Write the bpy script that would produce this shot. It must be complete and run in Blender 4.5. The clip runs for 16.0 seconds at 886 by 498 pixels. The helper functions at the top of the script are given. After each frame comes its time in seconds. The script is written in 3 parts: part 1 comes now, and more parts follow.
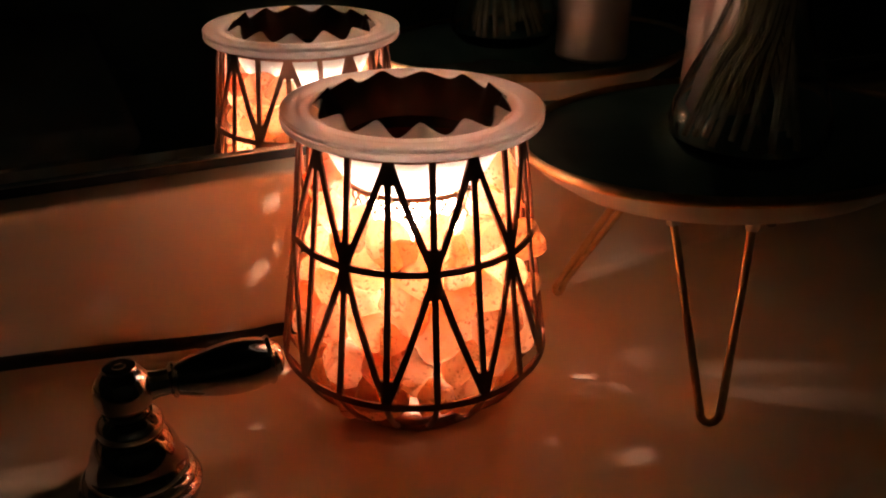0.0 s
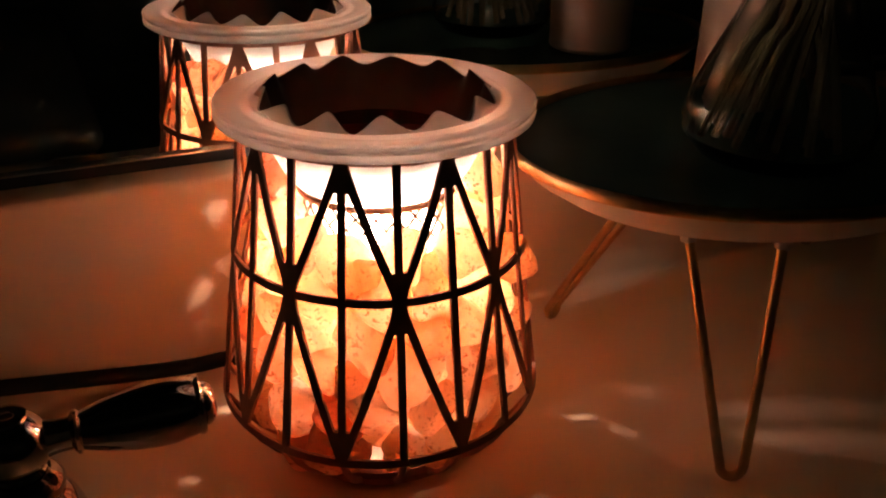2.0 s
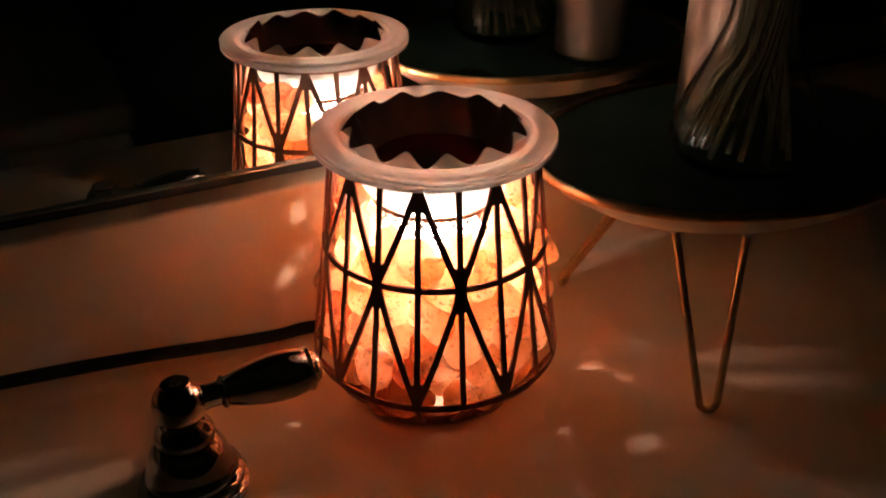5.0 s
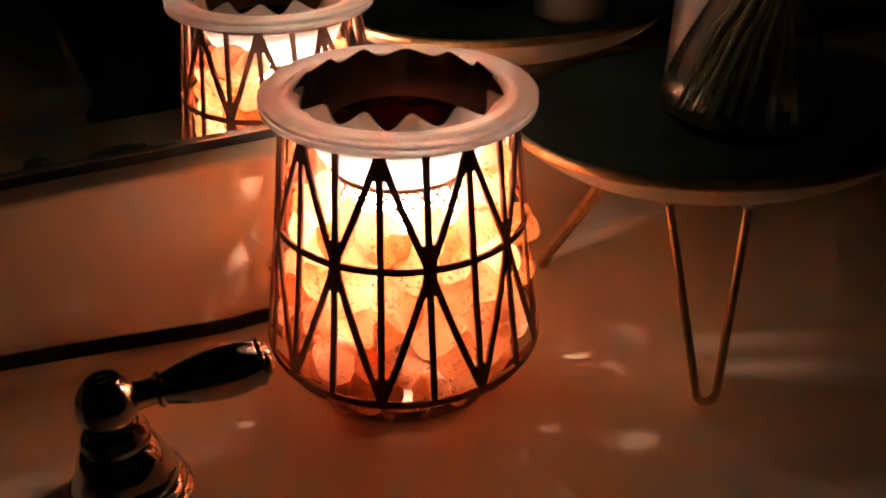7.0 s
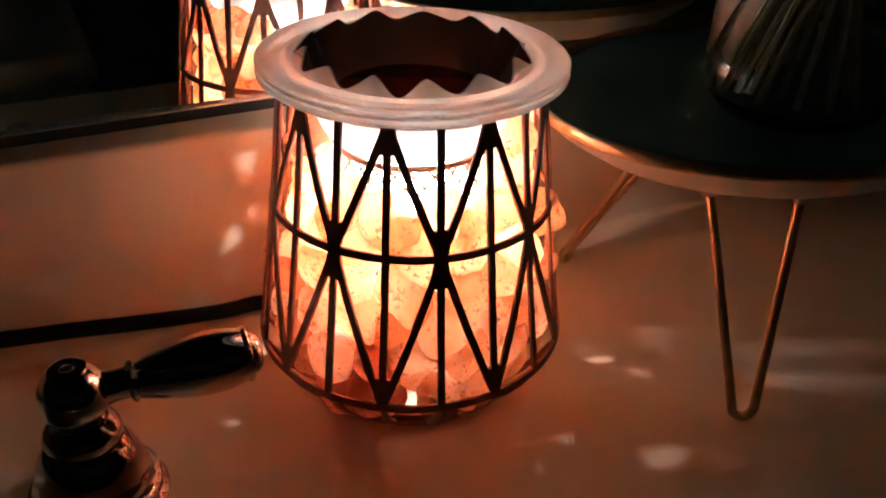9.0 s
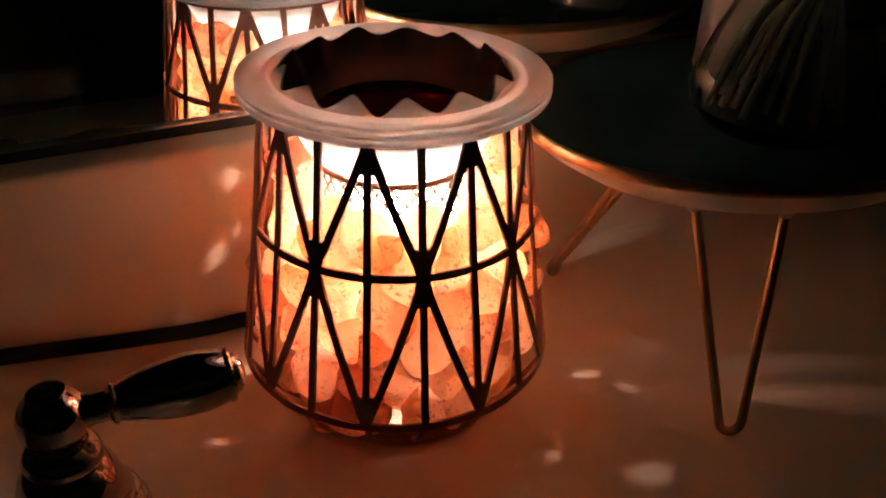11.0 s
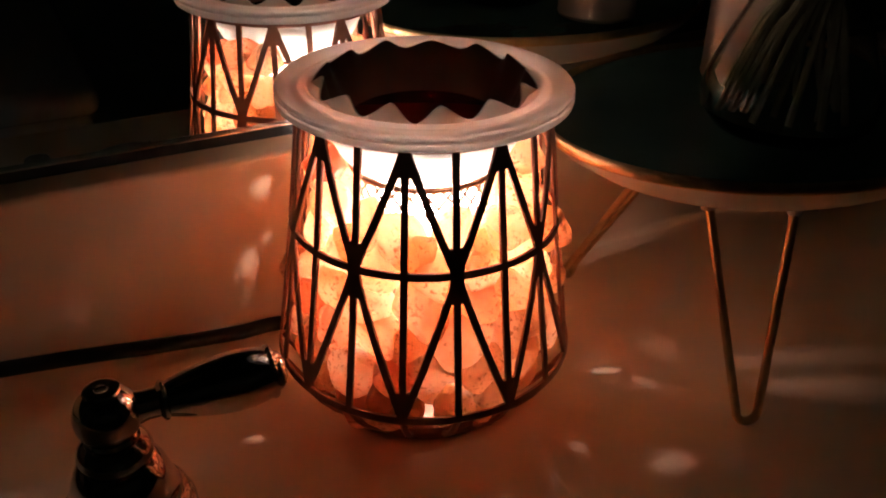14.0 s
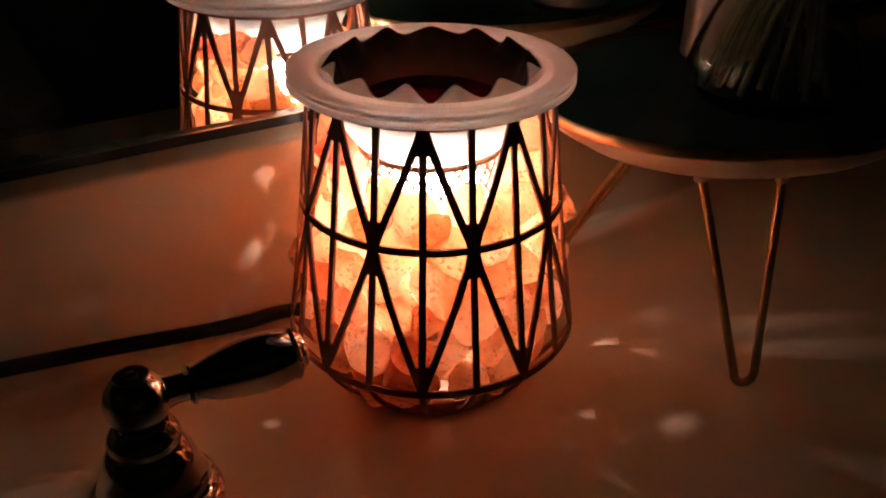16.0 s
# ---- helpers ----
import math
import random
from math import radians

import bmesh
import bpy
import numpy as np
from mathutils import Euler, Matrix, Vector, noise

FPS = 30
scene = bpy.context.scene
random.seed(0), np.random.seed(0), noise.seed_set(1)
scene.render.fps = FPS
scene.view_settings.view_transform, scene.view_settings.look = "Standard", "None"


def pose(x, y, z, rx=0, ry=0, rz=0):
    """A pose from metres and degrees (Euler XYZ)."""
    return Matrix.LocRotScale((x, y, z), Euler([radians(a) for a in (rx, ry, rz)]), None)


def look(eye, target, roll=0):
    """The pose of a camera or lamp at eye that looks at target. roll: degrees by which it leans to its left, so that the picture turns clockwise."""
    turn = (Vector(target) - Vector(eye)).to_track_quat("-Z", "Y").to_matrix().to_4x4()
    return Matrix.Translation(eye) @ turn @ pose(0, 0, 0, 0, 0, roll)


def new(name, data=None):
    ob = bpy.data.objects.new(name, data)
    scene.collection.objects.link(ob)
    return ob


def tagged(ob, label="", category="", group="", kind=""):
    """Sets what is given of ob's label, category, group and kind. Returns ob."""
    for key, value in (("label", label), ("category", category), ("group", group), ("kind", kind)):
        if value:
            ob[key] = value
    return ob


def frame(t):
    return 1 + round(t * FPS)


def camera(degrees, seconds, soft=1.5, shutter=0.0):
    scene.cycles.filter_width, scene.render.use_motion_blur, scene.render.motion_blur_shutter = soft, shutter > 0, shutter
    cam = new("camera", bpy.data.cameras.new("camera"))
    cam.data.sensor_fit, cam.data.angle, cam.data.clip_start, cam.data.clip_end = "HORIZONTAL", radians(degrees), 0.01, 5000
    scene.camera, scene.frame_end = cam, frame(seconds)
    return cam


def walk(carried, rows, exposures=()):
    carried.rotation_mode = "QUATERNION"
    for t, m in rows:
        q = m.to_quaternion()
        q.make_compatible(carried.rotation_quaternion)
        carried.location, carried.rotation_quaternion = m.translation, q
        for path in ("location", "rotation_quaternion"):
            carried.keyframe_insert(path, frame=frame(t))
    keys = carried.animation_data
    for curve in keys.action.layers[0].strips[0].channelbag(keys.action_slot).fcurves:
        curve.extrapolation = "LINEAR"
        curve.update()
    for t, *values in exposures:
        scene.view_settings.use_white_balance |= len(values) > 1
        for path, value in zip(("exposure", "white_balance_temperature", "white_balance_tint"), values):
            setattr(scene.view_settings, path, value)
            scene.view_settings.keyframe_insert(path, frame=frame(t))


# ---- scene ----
# The origin stands under the lamp on the shelf; +y goes to the mirror wall, +x along it.
cam = camera(53.86, 16.0, soft=2.0)
ROWS = [
    (0.0, -0.1407, -0.3364, 0.2584, -24.85, -26.73, 0.40),
    (0.5, -0.1648, -0.3570, 0.2673, -25.01, -25.73, 0.23),
    (1.0, -0.1544, -0.3407, 0.2649, -25.18, -25.60, 0.18),
    (1.5, -0.1227, -0.3182, 0.2553, -25.45, -25.65, 0.50),
    (2.0, -0.1072, -0.2838, 0.2343, -25.38, -26.48, 0.95),
    (2.5, -0.1120, -0.2703, 0.2291, -25.38, -29.01, 1.09),
    (3.0, -0.1108, -0.2695, 0.2358, -25.36, -29.32, 0.82),
    (3.5, -0.1112, -0.2673, 0.2331, -25.22, -29.96, 0.56),
    (4.0, -0.1213, -0.2901, 0.2601, -25.57, -30.11, 0.77),
    (4.2, -0.1365, -0.3143, 0.2848, -25.74, -30.23, 0.64),
    (6.3, -0.1731, -0.3462, 0.3060, -27.84, -30.33, 0.11),
    (6.5, -0.1633, -0.3371, 0.2977, -28.02, -30.48, 0.32),
    (7.0, -0.1428, -0.3083, 0.2722, -27.96, -31.01, 0.24),
    (7.5, -0.1344, -0.2943, 0.2579, -27.68, -31.21, 0.26),
    (8.0, -0.1349, -0.2882, 0.2549, -27.18, -31.46, 0.95),
    (8.5, -0.1309, -0.2825, 0.2501, -26.93, -31.52, 1.51),
    (9.0, -0.1282, -0.2794, 0.2499, -27.08, -31.49, 1.82),
    (9.5, -0.1233, -0.2792, 0.2554, -27.31, -31.37, 1.91),
    (12.0, -0.1218, -0.2771, 0.2519, -27.09, -31.19, 1.29),
    (12.5, -0.1248, -0.2931, 0.2541, -26.94, -31.24, 1.20),
    (13.0, -0.1224, -0.3036, 0.2562, -26.76, -31.02, 1.61),
    (13.5, -0.1260, -0.2963, 0.2554, -26.68, -30.62, 1.74),
    (14.0, -0.1421, -0.2867, 0.2563, -27.79, -30.13, 0.87),
    (14.5, -0.1497, -0.2782, 0.2554, -28.36, -29.81, 0.01),
    (15.0, -0.1623, -0.2808, 0.2562, -31.33, -29.90, 0.52),
    (15.5, -0.1618, -0.2840, 0.2597, -31.59, -29.69, 0.41),
    (16.0, -0.1697, -0.2870, 0.2528, -31.48, -29.94, 0.36),
]


def gaze(x, y, z, yaw, pitch, roll):
    """The pose of a camera at x, y, z with a heading, a tilt and a lean to its left."""
    a, b = radians(yaw), radians(pitch)
    way = Vector((-math.sin(a) * math.cos(b), math.cos(a) * math.cos(b), math.sin(b)))
    return look(Vector((x, y, z)), Vector((x, y, z)) + way, roll)


EXPOSURE = [(0.0, 0.58, 7150, 17), (1.0, 0.74, 7300, 18), (2.0, 0.62, 7300, 19), (2.5, 0.64, 7300, 19), (3.0, 1.05, 6700, 16), (3.5, 0.86, 6200, 12), (4.2, 0.78, 6350, 11), (6.3, 0.68, 7300, 16), (7.0, 0.92, 6900, 13),
            (7.5, 1.12, 6450, 14), (8.0, 1.10, 6150, 12), (9.0, 1.06, 5500, 4), (9.7, 1.0, 5500, 2), (12.0, 0.40, 6750, 17), (12.5, 0.80, 6900, 18), (13.0, 0.94, 7050, 19), (13.5, 1.0, 6400, 13), (14.0, 0.46, 6300, 12),
            (14.5, 0.46, 6200, 12), (15.0, 0.42, 6250, 12), (16.0, 0.42, 6400, 13)]
walk(cam, [(t, gaze(*row)) for t, *row in ROWS], EXPOSURE)

# ---- light ----
world = bpy.data.worlds.new("night")
scene.world = world
world.use_nodes = True
world.node_tree.nodes["Background"].inputs[0].default_value = (0.55, 0.75, 0.8, 1)
world.node_tree.nodes["Background"].inputs[1].default_value = 0.010
BULB, FLAME = 50.0, 1650.0

# ---- materials ----


def material(name, color, rough=0.5, metal=0.0, vary=0.0, scale=40.0, bump=0.0, bump_scale=200.0, color2=None, **more):
    m = bpy.data.materials.new(name)
    m.use_nodes = True
    t = m.node_tree
    b = t.nodes["Principled BSDF"]
    b.inputs["Base Color"].default_value = (*color, 1)
    b.inputs["Roughness"].default_value = rough
    b.inputs["Metallic"].default_value = metal
    for key, value in more.items():
        b.inputs[key.replace("_", " ")].default_value = value
    if vary or bump:
        co = t.nodes.new("ShaderNodeTexCoord")
    if vary:
        n = t.nodes.new("ShaderNodeTexNoise")
        n.inputs["Scale"].default_value = scale
        n.inputs["Detail"].default_value = 6
        t.links.new(co.outputs["Object"], n.inputs["Vector"])
        ramp = t.nodes.new("ShaderNodeValToRGB")
        ramp.color_ramp.elements[0].position, ramp.color_ramp.elements[1].position = 0.3, 0.7
        c2 = color2 or tuple(c * (1 - vary) for c in color)
        ramp.color_ramp.elements[0].color = (*c2, 1)
        ramp.color_ramp.elements[1].color = (*color, 1)
        t.links.new(n.outputs["Fac"], ramp.inputs["Fac"])
        t.links.new(ramp.outputs["Color"], b.inputs["Base Color"])
        mr = t.nodes.new("ShaderNodeMapRange")
        mr.inputs["To Min"].default_value, mr.inputs["To Max"].default_value = rough * 0.75, min(1, rough * 1.25)
        t.links.new(n.outputs["Fac"], mr.inputs["Value"])
        t.links.new(mr.outputs["Result"], b.inputs["Roughness"])
    if bump:
        n2 = t.nodes.new("ShaderNodeTexNoise")
        n2.inputs["Scale"].default_value = bump_scale
        n2.inputs["Detail"].default_value = 4
        t.links.new(co.outputs["Object"], n2.inputs["Vector"])
        bp = t.nodes.new("ShaderNodeBump")
        bp.inputs["Strength"].default_value = bump
        bp.inputs["Distance"].default_value = 0.001
        t.links.new(n2.outputs["Fac"], bp.inputs["Height"])
        t.links.new(bp.outputs["Normal"], b.inputs["Normal"])
    return m


def add_translucence(m, color, share):
    """Mix a translucent layer over a material."""
    t = m.node_tree
    out, b = t.nodes["Material Output"], t.nodes["Principled BSDF"]
    tr = t.nodes.new("ShaderNodeBsdfTranslucent")
    tr.inputs["Color"].default_value = (*color, 1)
    mix = t.nodes.new("ShaderNodeMixShader")
    mix.inputs[0].default_value = share
    t.links.new(b.outputs[0], mix.inputs[1])
    t.links.new(tr.outputs[0], mix.inputs[2])
    t.links.new(mix.outputs[0], out.inputs["Surface"])
    return tr


def salt_material(tone=None):
    """Pink rock salt: lets light through, from pale cream to red-orange from rock to rock, with dark specks and veins."""
    m = bpy.data.materials.new("rock salt")
    m.use_nodes = True
    t = m.node_tree
    b, out = t.nodes["Principled BSDF"], t.nodes["Material Output"]
    info = t.nodes.new("ShaderNodeObjectInfo")
    co = t.nodes.new("ShaderNodeTexCoord")
    shift = t.nodes.new("ShaderNodeVectorMath")
    t.links.new(co.outputs["Object"], shift.inputs[0])
    t.links.new(info.outputs["Random"], shift.inputs[1])
    hue = t.nodes.new("ShaderNodeValToRGB")
    e = hue.color_ramp.elements
    e[0].position, e[0].color = 0.0, (0.97, 0.825, 0.69, 1)
    e[1].position, e[1].color = 1.0, (0.92, 0.43, 0.31, 1)
    for pos, c in ((0.50, (0.96, 0.79, 0.64, 1)), (0.86, (0.952, 0.735, 0.57, 1)), (0.96, (0.94, 0.59, 0.45, 1))):
        k = e.new(pos)
        k.color = c
    if tone is None:
        t.links.new(info.outputs["Random"], hue.inputs["Fac"])
    else:
        hue.inputs["Fac"].default_value = tone
    cloud = t.nodes.new("ShaderNodeTexNoise")
    cloud.inputs["Scale"].default_value, cloud.inputs["Detail"].default_value = 1.3, 6
    t.links.new(shift.outputs[0], cloud.inputs["Vector"])
    mixc = t.nodes.new("ShaderNodeMix")
    mixc.data_type = "RGBA"
    mixc.blend_type = "MULTIPLY"
    cr = t.nodes.new("ShaderNodeValToRGB")
    cr.color_ramp.elements[0].position, cr.color_ramp.elements[0].color = 0.3, (0.94, 0.83, 0.71, 1)
    cr.color_ramp.elements[1].position, cr.color_ramp.elements[1].color = 0.62, (1, 1, 1, 1)
    t.links.new(cloud.outputs["Fac"], cr.inputs["Fac"])
    mixc.inputs["Factor"].default_value = 1.0
    t.links.new(hue.outputs["Color"], mixc.inputs["A"])
    t.links.new(cr.outputs["Color"], mixc.inputs["B"])
    speck = t.nodes.new("ShaderNodeTexNoise")
    speck.inputs["Scale"].default_value, speck.inputs["Detail"].default_value = 6.5, 10
    t.links.new(shift.outputs[0], speck.inputs["Vector"])
    sr = t.nodes.new("ShaderNodeValToRGB")
    sr.color_ramp.elements[0].position, sr.color_ramp.elements[0].color = 0.37, (0.50, 0.33, 0.20, 1)
    sr.color_ramp.elements[1].position, sr.color_ramp.elements[1].color = 0.46, (1, 1, 1, 1)
    t.links.new(speck.outputs["Fac"], sr.inputs["Fac"])
    mix2 = t.nodes.new("ShaderNodeMix")
    mix2.data_type = "RGBA"
    mix2.blend_type = "MULTIPLY"
    patch = t.nodes.new("ShaderNodeTexNoise")
    patch.inputs["Scale"].default_value, patch.inputs["Detail"].default_value = 1.1, 3
    t.links.new(shift.outputs[0], patch.inputs["Vector"])
    where = t.nodes.new("ShaderNodeMapRange")
    where.inputs["From Min"].default_value, where.inputs["From Max"].default_value = 0.42, 0.62
    where.inputs["To Min"].default_value, where.inputs["To Max"].default_value = 0.05, 1.0
    t.links.new(patch.outputs["Fac"], where.inputs["Value"])
    t.links.new(where.outputs["Result"], mix2.inputs["Factor"])
    t.links.new(mixc.outputs["Result"], mix2.inputs["A"])
    t.links.new(sr.outputs["Color"], mix2.inputs["B"])
    t.links.new(mix2.outputs["Result"], b.inputs["Base Color"])
    b.inputs["Roughness"].default_value = 0.45
    tr = t.nodes.new("ShaderNodeBsdfTranslucent")
    t.links.new(mix2.outputs["Result"], tr.inputs["Color"])
    mix = t.nodes.new("ShaderNodeMixShader")
    mix.inputs[0].default_value = 0.83
    t.links.new(b.outputs[0], mix.inputs[1])
    t.links.new(tr.outputs[0], mix.inputs[2])
    bump = t.nodes.new("ShaderNodeBump")
    bump.inputs["Strength"].default_value, bump.inputs["Distance"].default_value = 0.5, 0.0012
    bn = t.nodes.new("ShaderNodeTexNoise")
    bn.inputs["Scale"].default_value, bn.inputs["Detail"].default_value = 2.6, 7
    t.links.new(shift.outputs[0], bn.inputs["Vector"])
    t.links.new(bn.outputs["Fac"], bump.inputs["Height"])
    t.links.new(bump.outputs["Normal"], b.inputs["Normal"])
    t.links.new(bump.outputs["Normal"], tr.inputs["Normal"])
    t.links.new(mix.outputs[0], out.inputs["Surface"])
    return m


def glow_material(name, color, strength):
    m = bpy.data.materials.new(name)
    m.use_nodes = True
    t = m.node_tree
    em = t.nodes.new("ShaderNodeEmission")
    em.inputs[0].default_value, em.inputs[1].default_value = (*color, 1), strength
    t.links.new(em.outputs[0], t.nodes["Material Output"].inputs["Surface"])
    return m


def see_through(m, share):
    """Let part of the light pass straight through a glowing glass."""
    t = m.node_tree
    out = t.nodes["Material Output"]
    glow = out.inputs["Surface"].links[0].from_socket
    clear = t.nodes.new("ShaderNodeBsdfTransparent")
    mix = t.nodes.new("ShaderNodeMixShader")
    mix.inputs[0].default_value = share
    t.links.new(glow, mix.inputs[1])
    t.links.new(clear.outputs[0], mix.inputs[2])
    t.links.new(mix.outputs[0], out.inputs["Surface"])


SALT = salt_material()
PALE_SALT = salt_material(0.12)
CERAMIC = material("white glazed shelf", (0.87, 0.75, 0.565), 0.32, vary=0.05, scale=9, bump=0.04, bump_scale=60)
WALLPAINT = material("dark wall paint", (0.37, 0.47, 0.40), 0.8, vary=0.2, scale=3, bump=0.2, bump_scale=90)
FLOORING = material("dark floor", (0.05, 0.04, 0.035), 0.6, vary=0.3, scale=5)
MIRROR = material("mirror silver", (0.80, 0.84, 0.83), 0.0, 1.0)
EDGE = material("polished mirror edge", (0.6, 0.62, 0.6), 0.2, 0.9)
GAP_STRIP = material("black gap strip", (0.012, 0.012, 0.012), 0.6)
BRONZE = material("dark bronze", (0.48, 0.23, 0.17), 0.42, 0.25, vary=0.35, scale=120, bump=0.15, bump_scale=900)
COPPER = material("brown copper ring", (0.30, 0.15, 0.09), 0.4, 0.8, vary=0.3, scale=200)
WIRE = material("thin grey wire", (0.22, 0.17, 0.14), 0.4, 0.8)
FROST = material("frosted glass", (0.955, 0.985, 1.0), 0.36, vary=0.02, scale=60, bump=0.08, bump_scale=500, Transmission_Weight=0.97, IOR=1.4)
add_translucence(FROST, (0.90, 0.97, 1.0), 0.6)
LINER = material("frosted liner", (0.80, 0.78, 0.75), 0.35, vary=0.1, scale=120)
add_translucence(LINER, (0.75, 0.7, 0.66), 0.25)
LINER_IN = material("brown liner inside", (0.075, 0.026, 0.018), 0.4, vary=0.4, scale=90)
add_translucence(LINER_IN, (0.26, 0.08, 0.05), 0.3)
WAX = material("dark red wax", (0.10, 0.016, 0.014), 0.2, vary=0.3, scale=60)
add_translucence(WAX, (0.28, 0.035, 0.03), 0.4)
CHROME = material("chrome", (0.54, 0.54, 0.54), 0.06, 1.0, vary=0.05, scale=50)
GOLD = material("brushed gold", (0.74, 0.52, 0.27), 0.34, 1.0, vary=0.2, scale=150, bump=0.08, bump_scale=600)
GREEN = material("dark green lacquer", (0.14, 0.27, 0.225), 0.22, vary=0.25, scale=20)
ENAMEL = material("white enamel", (0.80, 0.78, 0.70), 0.35, vary=0.08, scale=25)
CABLE = material("black rubber cable", (0.010, 0.010, 0.010), 0.5, vary=0.3, scale=80)
CAN = material("satin beige metal", (0.44, 0.32, 0.26), 0.38, 0.35, vary=0.12, scale=30)
PRINT = material("brown print", (0.16, 0.10, 0.07), 0.5)
STEM = material("green stem", (0.40, 0.36, 0.22), 0.5, vary=0.4, scale=60)
GLASS = material("clear vase glass", (0.96, 0.98, 0.97), 0.02, Transmission_Weight=1.0, IOR=1.45)
TUB = material("white tub enamel", (0.75, 0.72, 0.68), 0.13, vary=0.05, scale=4)
FILAMENT = glow_material("warm bulb", (1.0, 0.675, 0.515), BULB)
see_through(FILAMENT, 0.6)
CORE = glow_material("hot filament", (1.0, 0.68, 0.525), FLAME)

# ---- mesh helpers ----


def part(name, bm, mat, parent=None, label="", smooth=True):
    """Link a bmesh as one mesh object, under a thing or a part when a parent is given."""
    me = bpy.data.meshes.new(name)
    bm.normal_update()
    bm.to_mesh(me)
    bm.free()
    if smooth:
        for p in me.polygons:
            p.use_smooth = True
        me.set_sharp_from_angle(angle=radians(38))
    for one in (mat if isinstance(mat, (list, tuple)) else (mat,)):
        me.materials.append(one)
    ob = new(name, me)
    if parent is not None:
        ob.parent = parent
    return tagged(ob, label)


def thing(name, label, category, group="", at=(0, 0, 0)):
    ob = new(name)
    ob.location = at
    return tagged(ob, label, category, group)


def box_mesh(x0, x1, y0, y1, z0, z1, bevel=0.0, segments=2):
    bm = bmesh.new()
    bmesh.ops.create_cube(bm, size=1)
    for v in bm.verts:
        v.co = Vector((x0 + (v.co.x + 0.5) * (x1 - x0), y0 + (v.co.y + 0.5) * (y1 - y0), z0 + (v.co.z + 0.5) * (z1 - z0)))
    if bevel:
        bmesh.ops.bevel(bm, geom=bm.edges[:], offset=bevel, segments=segments, profile=0.5, affect="EDGES")
    return bm


def lathe(profile, steps=64, sx=1.0, sy=1.0, wave=None, closed=False):
    """Turn a profile of (radius, height) about z. wave(angle, index) gives a factor on the radius and a lift."""
    bm = bmesh.new()
    rings = []
    for i, (r, z) in enumerate(profile):
        ring = []
        for k in range(steps):
            a = 2 * math.pi * k / steps
            f, lift = wave(a, i) if wave else (1, 0)
            ring.append(bm.verts.new((r * f * sx * math.cos(a), r * f * sy * math.sin(a), z + lift)))
        rings.append(ring)
    pairs = list(zip(rings, rings[1:])) + ([(rings[-1], rings[0])] if closed else [])
    for one, two in pairs:
        for k in range(steps):
            bm.faces.new((one[k], one[(k + 1) % steps], two[(k + 1) % steps], two[k]))
    if not closed:
        for ring, flip in ((rings[0], True), (rings[-1], False)):
            if (ring[0].co - ring[steps // 2].co).length > 1e-5:
                bm.faces.new(ring[::-1] if flip else ring)
    bmesh.ops.remove_doubles(bm, verts=bm.verts, dist=1e-6)
    bmesh.ops.recalc_face_normals(bm, faces=bm.faces)
    return bm


def tube(points, radii, sides=10, bm=None, caps=True):
    """A round rod along points."""
    bm = bm or bmesh.new()
    if not isinstance(radii, (list, tuple)):
        radii = [radii] * len(points)
    pts = [Vector(p) for p in points]
    rings, side = [], None
    for i, p in enumerate(pts):
        way = (pts[min(i + 1, len(pts) - 1)] - pts[max(i - 1, 0)]).normalized()
        if side is None:
            side = way.orthogonal().normalized()
        side = (side - way * side.dot(way)).normalized()
        up = way.cross(side)
        rings.append([bm.verts.new(p + radii[i] * (math.cos(2 * math.pi * k / sides) * side + math.sin(2 * math.pi * k / sides) * up)) for k in range(sides)])
    for one, two in zip(rings, rings[1:]):
        for k in range(sides):
            bm.faces.new((one[k], one[(k + 1) % sides], two[(k + 1) % sides], two[k]))
    if caps:
        bm.faces.new(rings[0][::-1])
        bm.faces.new(rings[-1])
    return bm


def smooth_path(points, n=8):
    """Catmull-Rom through points."""
    p = [Vector(q) for q in points]
    p = [2 * p[0] - p[1]] + p + [2 * p[-1] - p[-2]]
    out = []
    for i in range(1, len(p) - 2):
        for k in range(n):
            u = k / n
            out.append(0.5 * ((2 * p[i]) + (p[i + 1] - p[i - 1]) * u + (2 * p[i - 1] - 5 * p[i] + 4 * p[i + 1] - p[i + 2]) * u * u
                              + (3 * p[i] - p[i - 1] - 3 * p[i + 1] + p[i + 2]) * u ** 3))
    return out + [p[-2]]


# ---- setting ----
WALL, SPLASH_TOP, MIRROR_Y, MIRROR_Z = 0.0700, 0.0950, 0.0831, 0.1020

LEDGE = SPLASH_TOP + 0.0020


def extrude_profile(profile, x0, x1):
    """A prism along x from a closed outline of (y, z)."""
    bm = bmesh.new()
    a = [bm.verts.new((x0, y, z)) for y, z in profile]
    b = [bm.verts.new((x1, y, z)) for y, z in profile]
    n = len(profile)
    for i in range(n):
        bm.faces.new((a[i], a[(i + 1) % n], b[(i + 1) % n], b[i]))
    bm.faces.new(a[::-1])
    bm.faces.new(b)
    bmesh.ops.recalc_face_normals(bm, faces=bm.faces)
    return bm


def shelf_outline():
    out = [(-0.225, -0.035), (-0.235, -0.028), (-0.237, -0.012), (-0.233, -0.003), (-0.224, 0.0)]
    cove = 0.005
    out += [(WALL - cove + cove * math.sin(a), cove - cove * math.cos(a)) for a in (radians(d) for d in range(0, 91, 18))]
    edge = 0.003
    out += [(WALL + edge - edge * math.cos(a), SPLASH_TOP - edge + edge * math.sin(a)) for a in (radians(d) for d in range(0, 91, 18))]
    out += [(MIRROR_Y - 0.0015, LEDGE), (MIRROR_Y + 0.006, LEDGE), (MIRROR_Y + 0.006, -0.035)]
    return out


